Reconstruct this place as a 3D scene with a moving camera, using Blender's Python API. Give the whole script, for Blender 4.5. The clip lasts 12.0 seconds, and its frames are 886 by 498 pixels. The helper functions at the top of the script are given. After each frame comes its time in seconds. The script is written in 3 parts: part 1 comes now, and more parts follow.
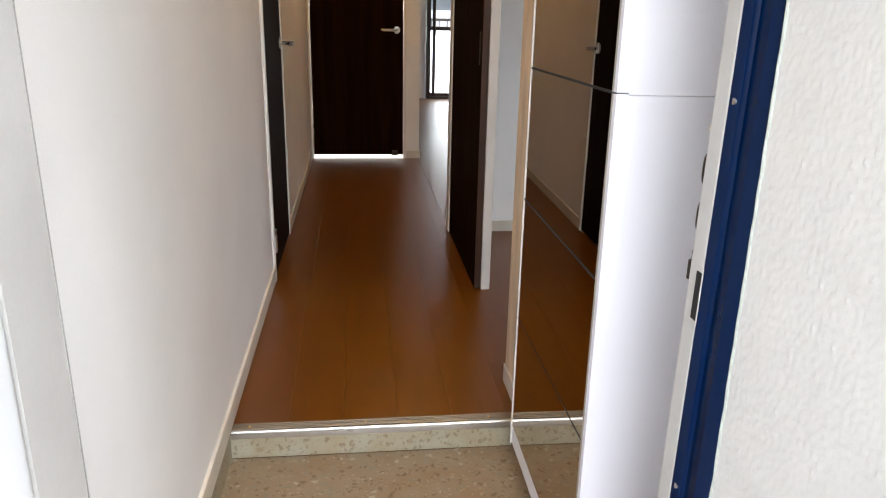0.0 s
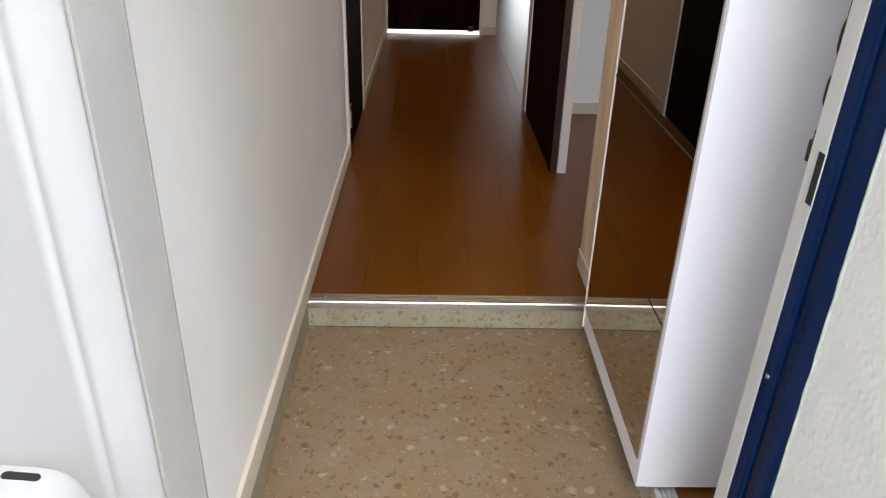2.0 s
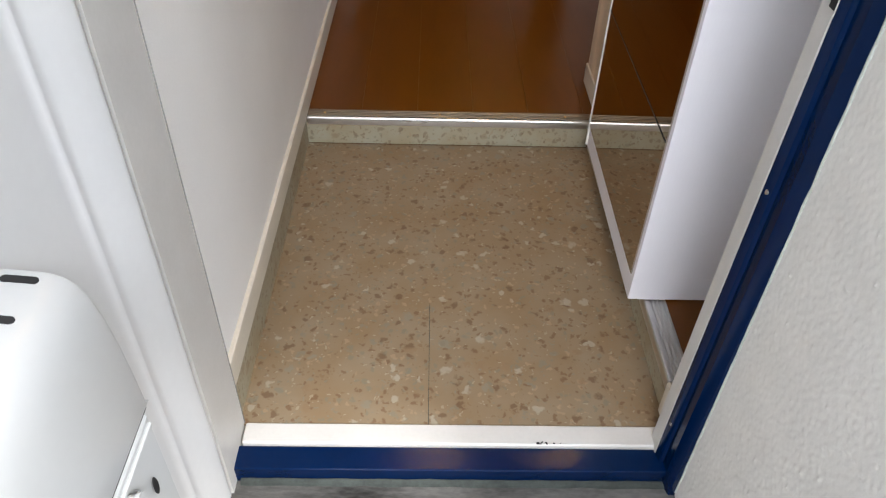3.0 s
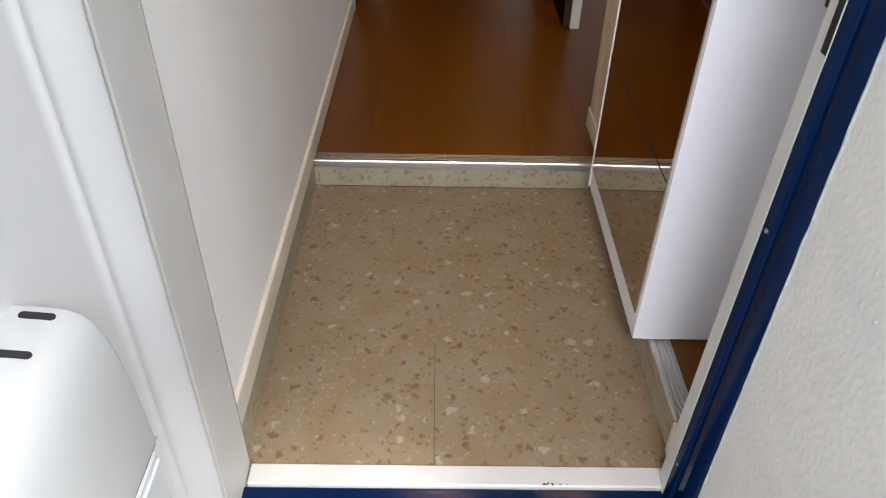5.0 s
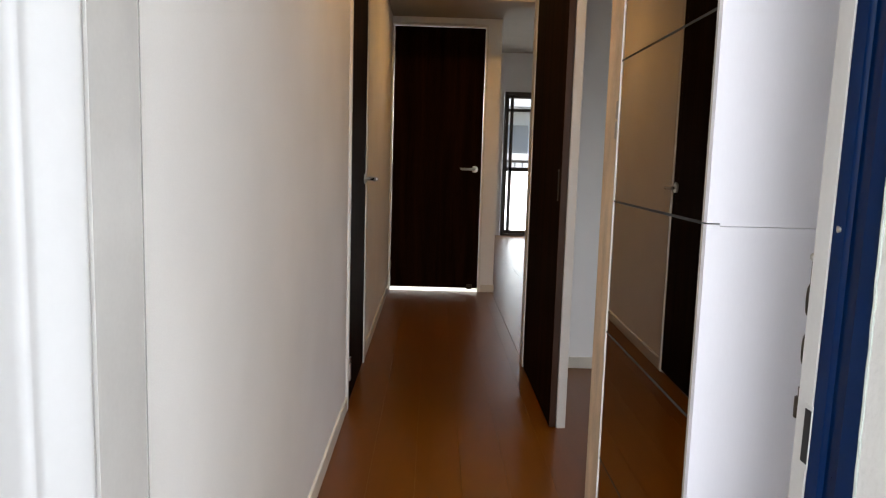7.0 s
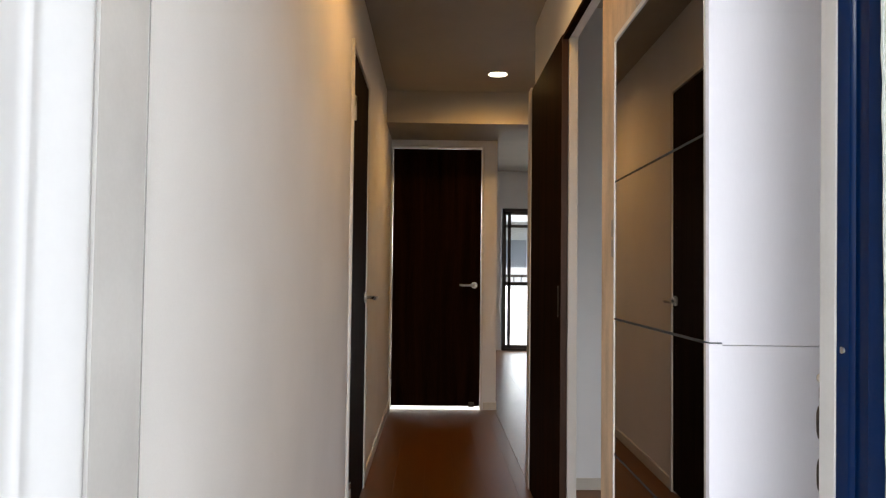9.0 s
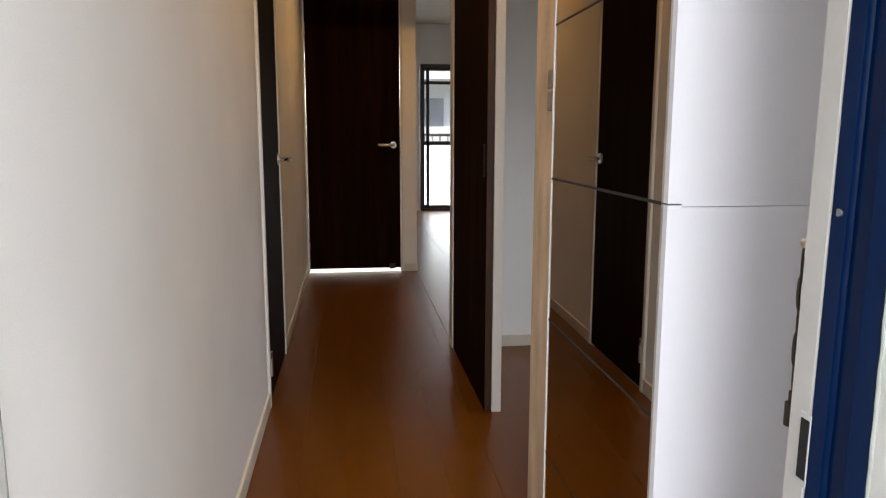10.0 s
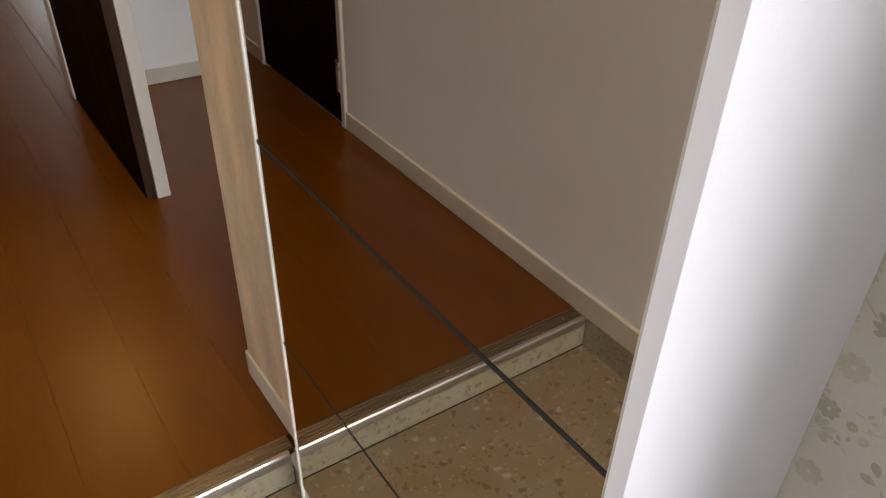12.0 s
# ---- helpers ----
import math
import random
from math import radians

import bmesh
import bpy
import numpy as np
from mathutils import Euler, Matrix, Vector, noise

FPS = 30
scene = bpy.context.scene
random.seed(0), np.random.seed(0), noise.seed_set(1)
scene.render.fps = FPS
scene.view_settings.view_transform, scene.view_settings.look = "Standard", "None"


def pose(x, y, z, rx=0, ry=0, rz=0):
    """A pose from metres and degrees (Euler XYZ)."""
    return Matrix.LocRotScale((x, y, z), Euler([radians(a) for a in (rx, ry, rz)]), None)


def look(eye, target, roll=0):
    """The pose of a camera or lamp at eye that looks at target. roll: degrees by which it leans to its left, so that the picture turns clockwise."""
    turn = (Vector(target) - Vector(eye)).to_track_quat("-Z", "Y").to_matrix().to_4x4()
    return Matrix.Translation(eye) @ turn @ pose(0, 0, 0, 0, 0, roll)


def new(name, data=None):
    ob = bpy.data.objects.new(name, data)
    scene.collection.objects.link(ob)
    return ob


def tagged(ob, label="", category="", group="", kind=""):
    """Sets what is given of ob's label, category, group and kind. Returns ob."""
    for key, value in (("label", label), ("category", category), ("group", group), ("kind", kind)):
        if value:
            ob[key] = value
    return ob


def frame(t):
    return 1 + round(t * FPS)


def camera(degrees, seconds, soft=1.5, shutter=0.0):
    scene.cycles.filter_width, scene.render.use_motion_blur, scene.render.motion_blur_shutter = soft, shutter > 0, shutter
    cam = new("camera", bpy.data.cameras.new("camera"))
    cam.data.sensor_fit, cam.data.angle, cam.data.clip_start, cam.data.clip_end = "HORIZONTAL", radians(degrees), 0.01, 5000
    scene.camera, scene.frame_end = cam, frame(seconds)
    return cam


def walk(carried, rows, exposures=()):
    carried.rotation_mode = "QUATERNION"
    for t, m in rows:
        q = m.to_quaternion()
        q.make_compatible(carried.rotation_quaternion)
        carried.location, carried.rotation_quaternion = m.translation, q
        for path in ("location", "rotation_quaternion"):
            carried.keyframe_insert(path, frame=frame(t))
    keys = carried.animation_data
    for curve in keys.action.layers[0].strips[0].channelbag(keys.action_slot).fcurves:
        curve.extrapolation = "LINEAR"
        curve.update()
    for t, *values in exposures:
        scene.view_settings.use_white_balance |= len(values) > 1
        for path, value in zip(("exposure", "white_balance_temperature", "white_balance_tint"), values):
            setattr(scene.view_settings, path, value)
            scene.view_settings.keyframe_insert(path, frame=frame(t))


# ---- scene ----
cam = camera(63.2, 12.0, soft=1.2)
PATH = [
    (0, (-0.040, 0.194, 1.056), (0.191, 2.085, 0.447), 1.2),
    (0.5, (-0.051, 0.217, 1.045), (0.118, 2.116, 0.440), 2.9),
    (1, (-0.063, 0.227, 1.035), (0.102, 2.111, 0.382), 2.1),
    (1.5, (-0.070, 0.227, 1.032), (0.047, 2.085, 0.303), 2.5),
    (2, (-0.067, 0.223, 1.028), (-0.019, 2.003, 0.121), 1.5),
    (2.5, (-0.065, 0.224, 1.021), (-0.023, 1.864, -0.122), 1.6),
    (3, (-0.056, 0.231, 1.011), (-0.015, 1.737, -0.306), 1.9),
    (3.2, (-0.053, 0.233, 1.014), (-0.015, 1.699, -0.347), 1.9),
    (5, (-0.057, 0.216, 1.018), (-0.031, 1.796, -0.208), 1.4),
    (5.5, (-0.061, 0.211, 1.022), (-0.035, 1.943, 0.022), 0.7),
    (6, (-0.060, 0.207, 1.026), (-0.034, 2.047, 0.244), 0.9),
    (6.5, (-0.060, 0.204, 1.031), (-0.027, 2.131, 0.494), 1.6),
    (7, (-0.060, 0.199, 1.038), (-0.026, 2.183, 0.791), 1.7),
    (7.5, (-0.061, 0.191, 1.050), (-0.032, 2.186, 1.069), 0.8),
    (7.7, (-0.057, 0.193, 1.054), (-0.033, 2.189, 1.174), 0.5),
    (9.3, (-0.063, 0.202, 1.051), (-0.031, 2.202, 1.078), 0.8),
    (9.5, (-0.072, 0.229, 1.051), (0.004, 2.227, 0.994), 1.1),
    (10, (-0.070, 0.349, 1.046), (0.185, 2.308, 0.732), 0.1),
    (10.5, (-0.078, 0.528, 1.050), (0.444, 2.385, 0.521), -0.8),
    (11, (-0.040, 0.725, 1.036), (0.773, 2.369, 0.238), -0.4),
    (11.5, (0.033, 0.918, 1.016), (0.985, 2.374, 0.029), 3.0),
    (12, (0.086, 1.081, 1.017), (1.060, 2.419, -0.106), 1.7),
]
EXPOSURES = [
    (0, 0.50, 6500, 10), (0.5, 0.36, 6500, 10), (1, 0.33, 6500, 10), (1.5, 0.25, 6500, 10), (2, 0.20, 6500, 10), (2.5, 0.06, 6500, 10),
    (3.2, -0.08, 6500, 10), (5, -0.06, 6500, 10), (5.5, 0.04, 6500, 10), (6, 0.06, 6500, 10), (6.5, 0.12, 6500, 10), (7, 0.18, 6500, 10),
    (7.7, 0.20, 6500, 10), (9.5, 0.20, 6500, 10), (10, 0.16, 6600, 10), (10.5, 0.18, 6700, 10), (11, 0.28, 6800, 10), (12, 0.32, 6850, 10),
]
walk(cam, [(t, look(eye, target, roll)) for t, eye, target, roll in PATH], EXPOSURES)

# ---- light ----
world = bpy.data.worlds.new("sky")
scene.world = world
world.use_nodes = True
wn = world.node_tree.nodes
sky = wn.new("ShaderNodeTexSky")
sky.sky_type, sky.sun_disc = "NISHITA", False
sky.sun_elevation, sky.sun_rotation = radians(50), radians(217)
world.node_tree.links.new(sky.outputs[0], wn["Background"].inputs[0])
wn["Background"].inputs[1].default_value = 0.2

sun = new("sun", bpy.data.lights.new("sun", "SUN"))
sun.data.energy, sun.data.angle, sun.data.color = 5.0, radians(8), (1.0, 0.96, 0.9)
sun.matrix_world = look((3.9, -5.1, 7.6), (0, 0, 0))


def area(name, eye, target, w, h, watts, color):
    ob = new(name, bpy.data.lights.new(name, "AREA"))
    ob.data.shape, ob.data.size, ob.data.size_y = "RECTANGLE", w, h
    ob.data.energy, ob.data.color = watts, color
    ob.matrix_world = look(eye, target)
    return ob


# daylight: the open side of the access gallery, the balcony window, the side room's and the washroom's windows
area("gallery_daylight", (0.87, -1.35, 2.75), (-0.12, 1.05, 0.4), 4.0, 1.2, 225, (0.95, 0.97, 1.0)).data.spread = radians(140)
area("balcony_daylight", (1.82, 11.15, 2.75), (1.75, 9.3, 0.2), 2.2, 1.1, 6, (0.94, 0.97, 1.0))
area("balcony_low_daylight", (1.82, 10.385, 0.49), (1.82, 5.0, 0.49), 1.70, 0.86, 21, (0.94, 0.97, 1.0))
area("side_room_daylight", (3.06, 2.75, 1.4), (1.0, 3.6, -0.1), 1.2, 1.1, 4.5, (0.92, 0.96, 1.0)).data.spread = radians(70)
area("washroom_daylight", (-0.03, 7.50, 1.5), (-0.03, 5.9, 0.0), 0.9, 0.9, 60, (1.0, 0.98, 0.94))
# warm downlights: one before the far door, one over the raised floor by the entrance
LAMPS = ((0.339, 4.73, 26), (0.0, 2.55, 20))
for lx, ly, watts in LAMPS:
    spot = new("downlight_lamp", bpy.data.lights.new("downlight_lamp", "SPOT"))
    spot.data.energy, spot.data.color, spot.data.spot_size, spot.data.spot_blend = watts, (1.0, 0.50, 0.11), radians(170), 0.7
    spot.data.shadow_soft_size = 0.04
    spot.matrix_world = look((lx, ly, 2.325), (lx, ly, 0))


# ---- materials ----
def material(name, color, rough=0.6, metal=0.0, vary=0.12, scale=6.0, fine=120.0, bump=0.1, depth=0.002, stretch=(1, 1, 1), spec=0.5, second=None):
    """A surface with broad and fine variation of its colour and gloss, and a fine relief."""
    m = bpy.data.materials.new(name)
    m.use_nodes = True
    n, l = m.node_tree.nodes, m.node_tree.links
    b = n["Principled BSDF"]
    geo = n.new("ShaderNodeNewGeometry")
    mp = n.new("ShaderNodeMapping")
    mp.inputs["Scale"].default_value = stretch
    l.new(geo.outputs["Position"], mp.inputs[0])
    big, small = n.new("ShaderNodeTexNoise"), n.new("ShaderNodeTexNoise")
    big.inputs["Scale"].default_value, big.inputs["Detail"].default_value = scale, 4
    small.inputs["Scale"].default_value, small.inputs["Detail"].default_value = fine, 3
    l.new(mp.outputs[0], big.inputs[0])
    l.new(mp.outputs[0], small.inputs[0])
    add = n.new("ShaderNodeMath")
    add.operation = "MULTIPLY_ADD"
    add.inputs[1].default_value = 0.4
    l.new(small.outputs[0], add.inputs[0])
    l.new(big.outputs[0], add.inputs[2])
    ramp = n.new("ShaderNodeValToRGB")
    lo = second or tuple(c * (1 - vary) for c in color)
    hi = tuple(min(1, c * (1 + vary * 0.6)) for c in color)
    ramp.color_ramp.elements[0].position, ramp.color_ramp.elements[0].color = 0.45, (*lo, 1)
    ramp.color_ramp.elements[1].position, ramp.color_ramp.elements[1].color = 0.95, (*hi, 1)
    l.new(add.outputs[0], ramp.inputs[0])
    l.new(ramp.outputs[0], b.inputs["Base Color"])
    rr = n.new("ShaderNodeMapRange")
    rr.inputs["To Min"].default_value, rr.inputs["To Max"].default_value = max(0.02, rough - 0.07), min(1, rough + 0.07)
    l.new(big.outputs[0], rr.inputs[0])
    l.new(rr.outputs[0], b.inputs["Roughness"])
    b.inputs["Metallic"].default_value = metal
    b.inputs["Specular IOR Level"].default_value = spec
    if bump:
        bp = n.new("ShaderNodeBump")
        bp.inputs["Strength"].default_value, bp.inputs["Distance"].default_value = bump, depth
        l.new(small.outputs[0], bp.inputs["Height"])
        l.new(bp.outputs[0], b.inputs["Normal"])
    return m


def wood(name, dark, light, rough, along="y", grain=38.0, piece=True, bump=0.06, spec=0.5, gloss=0.07):
    """Wood with grain along one axis; every board takes its own tone and its own stretch of grain."""
    m = bpy.data.materials.new(name)
    m.use_nodes = True
    n, l = m.node_tree.nodes, m.node_tree.links
    b = n["Principled BSDF"]
    geo, info = n.new("ShaderNodeNewGeometry"), n.new("ShaderNodeObjectInfo")
    off = n.new("ShaderNodeVectorMath")
    off.operation = "MULTIPLY_ADD"
    off.inputs[1].default_value = (9.0, 7.0, 5.0)
    l.new(info.outputs["Random"], off.inputs[0])
    l.new(geo.outputs["Position"], off.inputs[2])
    mp = n.new("ShaderNodeMapping")
    mp.inputs["Scale"].default_value = {"y": (1, 0.16, 1), "z": (1, 1, 0.06), "x": (0.07, 1, 1)}[along]
    l.new((off if piece else geo).outputs[0], mp.inputs[0])
    broad, fine = n.new("ShaderNodeTexNoise"), n.new("ShaderNodeTexNoise")
    broad.inputs["Scale"].default_value, broad.inputs["Detail"].default_value, broad.inputs["Distortion"].default_value = grain * 0.35, 3, 0.6
    fine.inputs["Scale"].default_value, fine.inputs["Detail"].default_value = grain * 5, 4
    l.new(mp.outputs[0], broad.inputs[0])
    l.new(mp.outputs[0], fine.inputs[0])
    mix = n.new("ShaderNodeMath")
    mix.operation, mix.inputs[1].default_value = "MULTIPLY_ADD", 0.55
    l.new(fine.outputs[0], mix.inputs[0])
    l.new(broad.outputs[0], mix.inputs[2])
    ramp = n.new("ShaderNodeValToRGB")
    ramp.color_ramp.elements[0].position, ramp.color_ramp.elements[0].color = 0.5, (*dark, 1)
    ramp.color_ramp.elements[1].position, ramp.color_ramp.elements[1].color = 1.05, (*light, 1)
    l.new(mix.outputs[0], ramp.inputs[0])
    hsv = n.new("ShaderNodeHueSaturation")
    vr = n.new("ShaderNodeMapRange")
    vr.inputs["To Min"].default_value, vr.inputs["To Max"].default_value = 0.985, 1.015
    l.new(info.outputs["Random"], vr.inputs[0])
    l.new(vr.outputs[0], hsv.inputs["Value"])
    l.new(ramp.outputs[0], hsv.inputs["Color"])
    l.new(hsv.outputs[0], b.inputs["Base Color"])
    rr = n.new("ShaderNodeMapRange")
    rr.inputs["To Min"].default_value, rr.inputs["To Max"].default_value = rough - gloss, rough + gloss
    l.new(fine.outputs[0], rr.inputs[0])
    l.new(rr.outputs[0], b.inputs["Roughness"])
    b.inputs["Specular IOR Level"].default_value = spec
    bp = n.new("ShaderNodeBump")
    bp.inputs["Strength"].default_value, bp.inputs["Distance"].default_value = bump, 0.001
    l.new(fine.outputs[0], bp.inputs["Height"])
    l.new(bp.outputs[0], b.inputs["Normal"])
    return m


def terrazzo(name, ground_color, strength=0.75):
    """Vinyl sheet printed as stone chips in a buff ground: large sparse chips over small dense ones."""
    m = bpy.data.materials.new(name)
    m.use_nodes = True
    n, l = m.node_tree.nodes, m.node_tree.links
    b = n["Principled BSDF"]
    geo = n.new("ShaderNodeNewGeometry")
    warp = n.new("ShaderNodeTexNoise")
    warp.inputs["Scale"].default_value = 55
    wv = n.new("ShaderNodeVectorMath")
    wv.operation, wv.inputs[1].default_value = "MULTIPLY_ADD", (0.03, 0.03, 0.03)
    l.new(geo.outputs["Position"], warp.inputs[0])
    l.new(warp.outputs["Color"], wv.inputs[0])
    l.new(geo.outputs["Position"], wv.inputs[2])
    cloud = n.new("ShaderNodeTexNoise")
    cloud.inputs["Scale"].default_value, cloud.inputs["Detail"].default_value = 11, 7
    l.new(geo.outputs["Position"], cloud.inputs[0])
    base = n.new("ShaderNodeValToRGB")
    g = ground_color
    base.color_ramp.elements[0].position, base.color_ramp.elements[0].color = 0.32, (g[0] * 0.96, g[1] * 0.88, g[2] * 0.80, 1)
    base.color_ramp.elements[1].position, base.color_ramp.elements[1].color = 0.68, (g[0] * 1.06, g[1] * 1.10, g[2] * 1.18, 1)
    l.new(cloud.outputs[0], base.inputs[0])
    last = base.outputs[0]
    for scale, reach, share, tones in (
        (125, 0.40, 0.66, ((0.20, 0.125, 0.065), (0.21, 0.185, 0.135), (0.33, 0.275, 0.195))),
        (70, 0.40, 0.45, ((0.155, 0.085, 0.042), (0.19, 0.168, 0.12), (0.32, 0.225, 0.14))),
        (42, 0.36, 0.60, ((0.135, 0.075, 0.038), (0.20, 0.18, 0.135), (0.36, 0.325, 0.255))),
        (27, 0.32, 0.80, ((0.23, 0.15, 0.085), (0.22, 0.20, 0.15), (0.36, 0.32, 0.25))),
    ):
        v = n.new("ShaderNodeTexVoronoi")
        v.inputs["Scale"].default_value = scale
        l.new(wv.outputs[0], v.inputs["Vector"])
        near = n.new("ShaderNodeMapRange")
        near.inputs["From Min"].default_value, near.inputs["From Max"].default_value = reach + 0.02, reach - 0.12
        l.new(v.outputs["Distance"], near.inputs[0])
        sep = n.new("ShaderNodeSeparateColor")
        l.new(v.outputs["Color"], sep.inputs[0])
        some = n.new("ShaderNodeMath")
        some.operation, some.inputs[1].default_value = "GREATER_THAN", share
        l.new(sep.outputs[0], some.inputs[0])
        mask = n.new("ShaderNodeMath")
        mask.operation = "MULTIPLY"
        l.new(near.outputs[0], mask.inputs[0])
        l.new(some.outputs[0], mask.inputs[1])
        faint = n.new("ShaderNodeMath")
        faint.operation, faint.inputs[1].default_value = "MULTIPLY", strength
        l.new(mask.outputs[0], faint.inputs[0])
        pick = n.new("ShaderNodeValToRGB")
        pick.color_ramp.interpolation = "CONSTANT"
        pick.color_ramp.elements[0].color = (*tones[0], 1)
        pick.color_ramp.elements[1].position, pick.color_ramp.elements[1].color = 0.42, (*tones[1], 1)
        e = pick.color_ramp.elements.new(0.72)
        e.color = (*tones[2], 1)
        l.new(sep.outputs[1], pick.inputs[0])
        mx = n.new("ShaderNodeMix")
        mx.data_type = "RGBA"
        l.new(faint.outputs[0], mx.inputs["Factor"])
        l.new(last, mx.inputs["A"])
        l.new(pick.outputs[0], mx.inputs["B"])
        last = mx.outputs["Result"]
    l.new(last, b.inputs["Base Color"])
    b.inputs["Roughness"].default_value = 0.5
    b.inputs["Specular IOR Level"].default_value = 0.35
    bp = n.new("ShaderNodeBump")
    bp.inputs["Strength"].default_value, bp.inputs["Distance"].default_value = 0.12, 0.001
    l.new(cloud.outputs[0], bp.inputs["Height"])
    l.new(bp.outputs[0], b.inputs["Normal"])
    return m


def plain(name, color, rough=0.5, metal=0.0, glow=0.0):
    m = bpy.data.materials.new(name)
    m.use_nodes = True
    b = m.node_tree.nodes["Principled BSDF"]
    b.inputs["Base Color"].default_value, b.inputs["Roughness"].default_value, b.inputs["Metallic"].default_value = (*color, 1), rough, metal
    if glow:
        b.inputs["Emission Color"].default_value, b.inputs["Emission Strength"].default_value = (*color, 1), glow
    return m


def clear_glass(name, rough=0.0, tint=(0.95, 0.97, 0.97)):
    m = bpy.data.materials.new(name)
    m.use_nodes = True
    b = m.node_tree.nodes["Principled BSDF"]
    b.inputs["Base Color"].default_value, b.inputs["Roughness"].default_value = (*tint, 1), rough
    b.inputs["Transmission Weight"].default_value, b.inputs["IOR"].default_value = 1.0, 1.45
    return m


wallpaper = material("white_wallpaper", (0.86, 0.85, 0.835), 0.78, vary=0.05, scale=3, fine=420, bump=0.35, depth=0.001, spec=0.25)
tan_wallpaper = material("tan_mottled_wallpaper", (0.68, 0.54, 0.385), 0.8, vary=0.28, scale=16, fine=260, bump=0.4, depth=0.0012, spec=0.2, stretch=(1, 1, 0.35))
old_wallpaper = material("old_cream_wallpaper", (0.59, 0.545, 0.48), 0.8, vary=0.08, scale=9, fine=300, bump=0.4, depth=0.0012, spec=0.2)
print_leaf = material("grey_buff_print", (0.43, 0.39, 0.30), 0.8, vary=0.2, scale=40, fine=260, bump=0.2, depth=0.0006, spec=0.2)
print_faint = material("pale_buff_print", (0.49, 0.45, 0.365), 0.8, vary=0.15, scale=40, fine=260, bump=0.2, depth=0.0006, spec=0.2)
# ceiling colour taken down so that the shade overhead is part of it
shaded_ceiling_paper = material("shaded_ceiling_paper", (0.45, 0.41, 0.345), 0.85, vary=0.06, scale=4, fine=260, bump=0.4, depth=0.001, spec=0.2)
white_steel = material("white_painted_steel", (0.65, 0.655, 0.66), 0.32, vary=0.04, scale=5, fine=70, bump=0.05, depth=0.001)
frame_paint = material("off_white_frame_paint", (0.59, 0.58, 0.56), 0.42, vary=0.07, scale=12, fine=150, bump=0.12, depth=0.001)
white_plastic = material("white_plastic", (0.50, 0.515, 0.52), 0.3, vary=0.03, scale=6, fine=90, bump=0.03, depth=0.001)
melamine = material("white_melamine", (0.80, 0.79, 0.84), 0.5, vary=0.03, scale=8, fine=600, bump=0.10, depth=0.0006, stretch=(1, 1, 0.12), spec=0.4)
blue_paint = material("glossy_blue_paint", (0.0001, 0.0090, 0.044), 0.18, vary=0.1, scale=25, fine=140, bump=0.12, depth=0.0015, spec=0.18)
stucco = material("white_sprayed_stucco", (0.77, 0.755, 0.72), 0.8, vary=0.045, scale=14, fine=300, bump=0.15, depth=0.002, spec=0.2)
sealant = material("grey_green_sealant", (0.50, 0.54, 0.50), 0.6, vary=0.2, scale=60, fine=300, bump=0.3, depth=0.001, spec=0.3)
concrete = material("worn_grey_concrete", (0.105, 0.102, 0.098), 0.6, vary=0.6, scale=5, fine=60, bump=0.5, depth=0.003, spec=0.35, stretch=(0.9, 2.4, 1), second=(0.010, 0.010, 0.009))
mortar = material("grey_green_mortar", (0.045, 0.053, 0.049), 0.8, vary=0.4, scale=40, fine=200, bump=0.5, depth=0.002, spec=0.3)
trim_white = material("white_vinyl_trim", (0.76, 0.74, 0.70), 0.5, vary=0.05, scale=7, fine=160, bump=0.08, depth=0.0008)
base_cream = material("cream_baseboard", (0.66, 0.61, 0.52), 0.5, vary=0.09, scale=9, fine=140, bump=0.1, depth=0.0008)
floor_wood = wood("brown_laminate", (0.106, 0.0300, 0.0006), (0.135, 0.0395, 0.0009), 0.30, "y", 48, bump=0.004, spec=0.4, gloss=0.01)
door_wood = wood("dark_walnut_veneer", (0.0055, 0.0019, 0.0009), (0.020, 0.0075, 0.0034), 0.62, "z", 46, spec=0.01)
door_edge = wood("walnut_edge_band", (0.03, 0.012, 0.006), (0.07, 0.03, 0.016), 0.5, "z", 60)
vinyl = terrazzo("stone_chip_vinyl", (0.238, 0.178, 0.110))
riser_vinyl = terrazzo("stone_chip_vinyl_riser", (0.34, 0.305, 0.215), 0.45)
steel = material("brushed_steel", (0.62, 0.61, 0.58), 0.28, 1.0, vary=0.1, scale=20, fine=400, bump=0.05, depth=0.0005)
aluminium = material("ribbed_aluminium", (0.66, 0.65, 0.63), 0.3, 1.0, vary=0.12, scale=30, fine=500, bump=0.08, depth=0.0005, stretch=(0.2, 0.2, 1))
# aluminium darkened to brown: the hall's reflection is put into the ribs' colour
rib_metal = material("brown_reflecting_ribs", (0.36, 0.29, 0.21), 0.33, 1.0, vary=0.2, scale=30, fine=400, bump=0.08, depth=0.0005, stretch=(0.2, 1, 1))
brass = material("brass", (0.75, 0.5, 0.2), 0.28, 1.0, vary=0.1, scale=60, fine=400, bump=0.03)
bronze = material("dark_bronze_chain", (0.06, 0.045, 0.032), 0.45, 0.8, vary=0.3, scale=60, fine=300, bump=0.15, depth=0.0008)
dark_gap = plain("black_recess", (0.012, 0.012, 0.013), 0.7)
sash_metal = material("dark_bronze_sash", (0.11, 0.095, 0.085), 0.45, 0.3, vary=0.1, scale=20, fine=300, bump=0.05)
mirror_glass = plain("bronze_tinted_mirror", (0.53, 0.475, 0.41), 0.012, 1.0)
glass = clear_glass("window_glass")
frosted = clear_glass("frosted_glass", 0.45, (0.93, 0.95, 0.95))
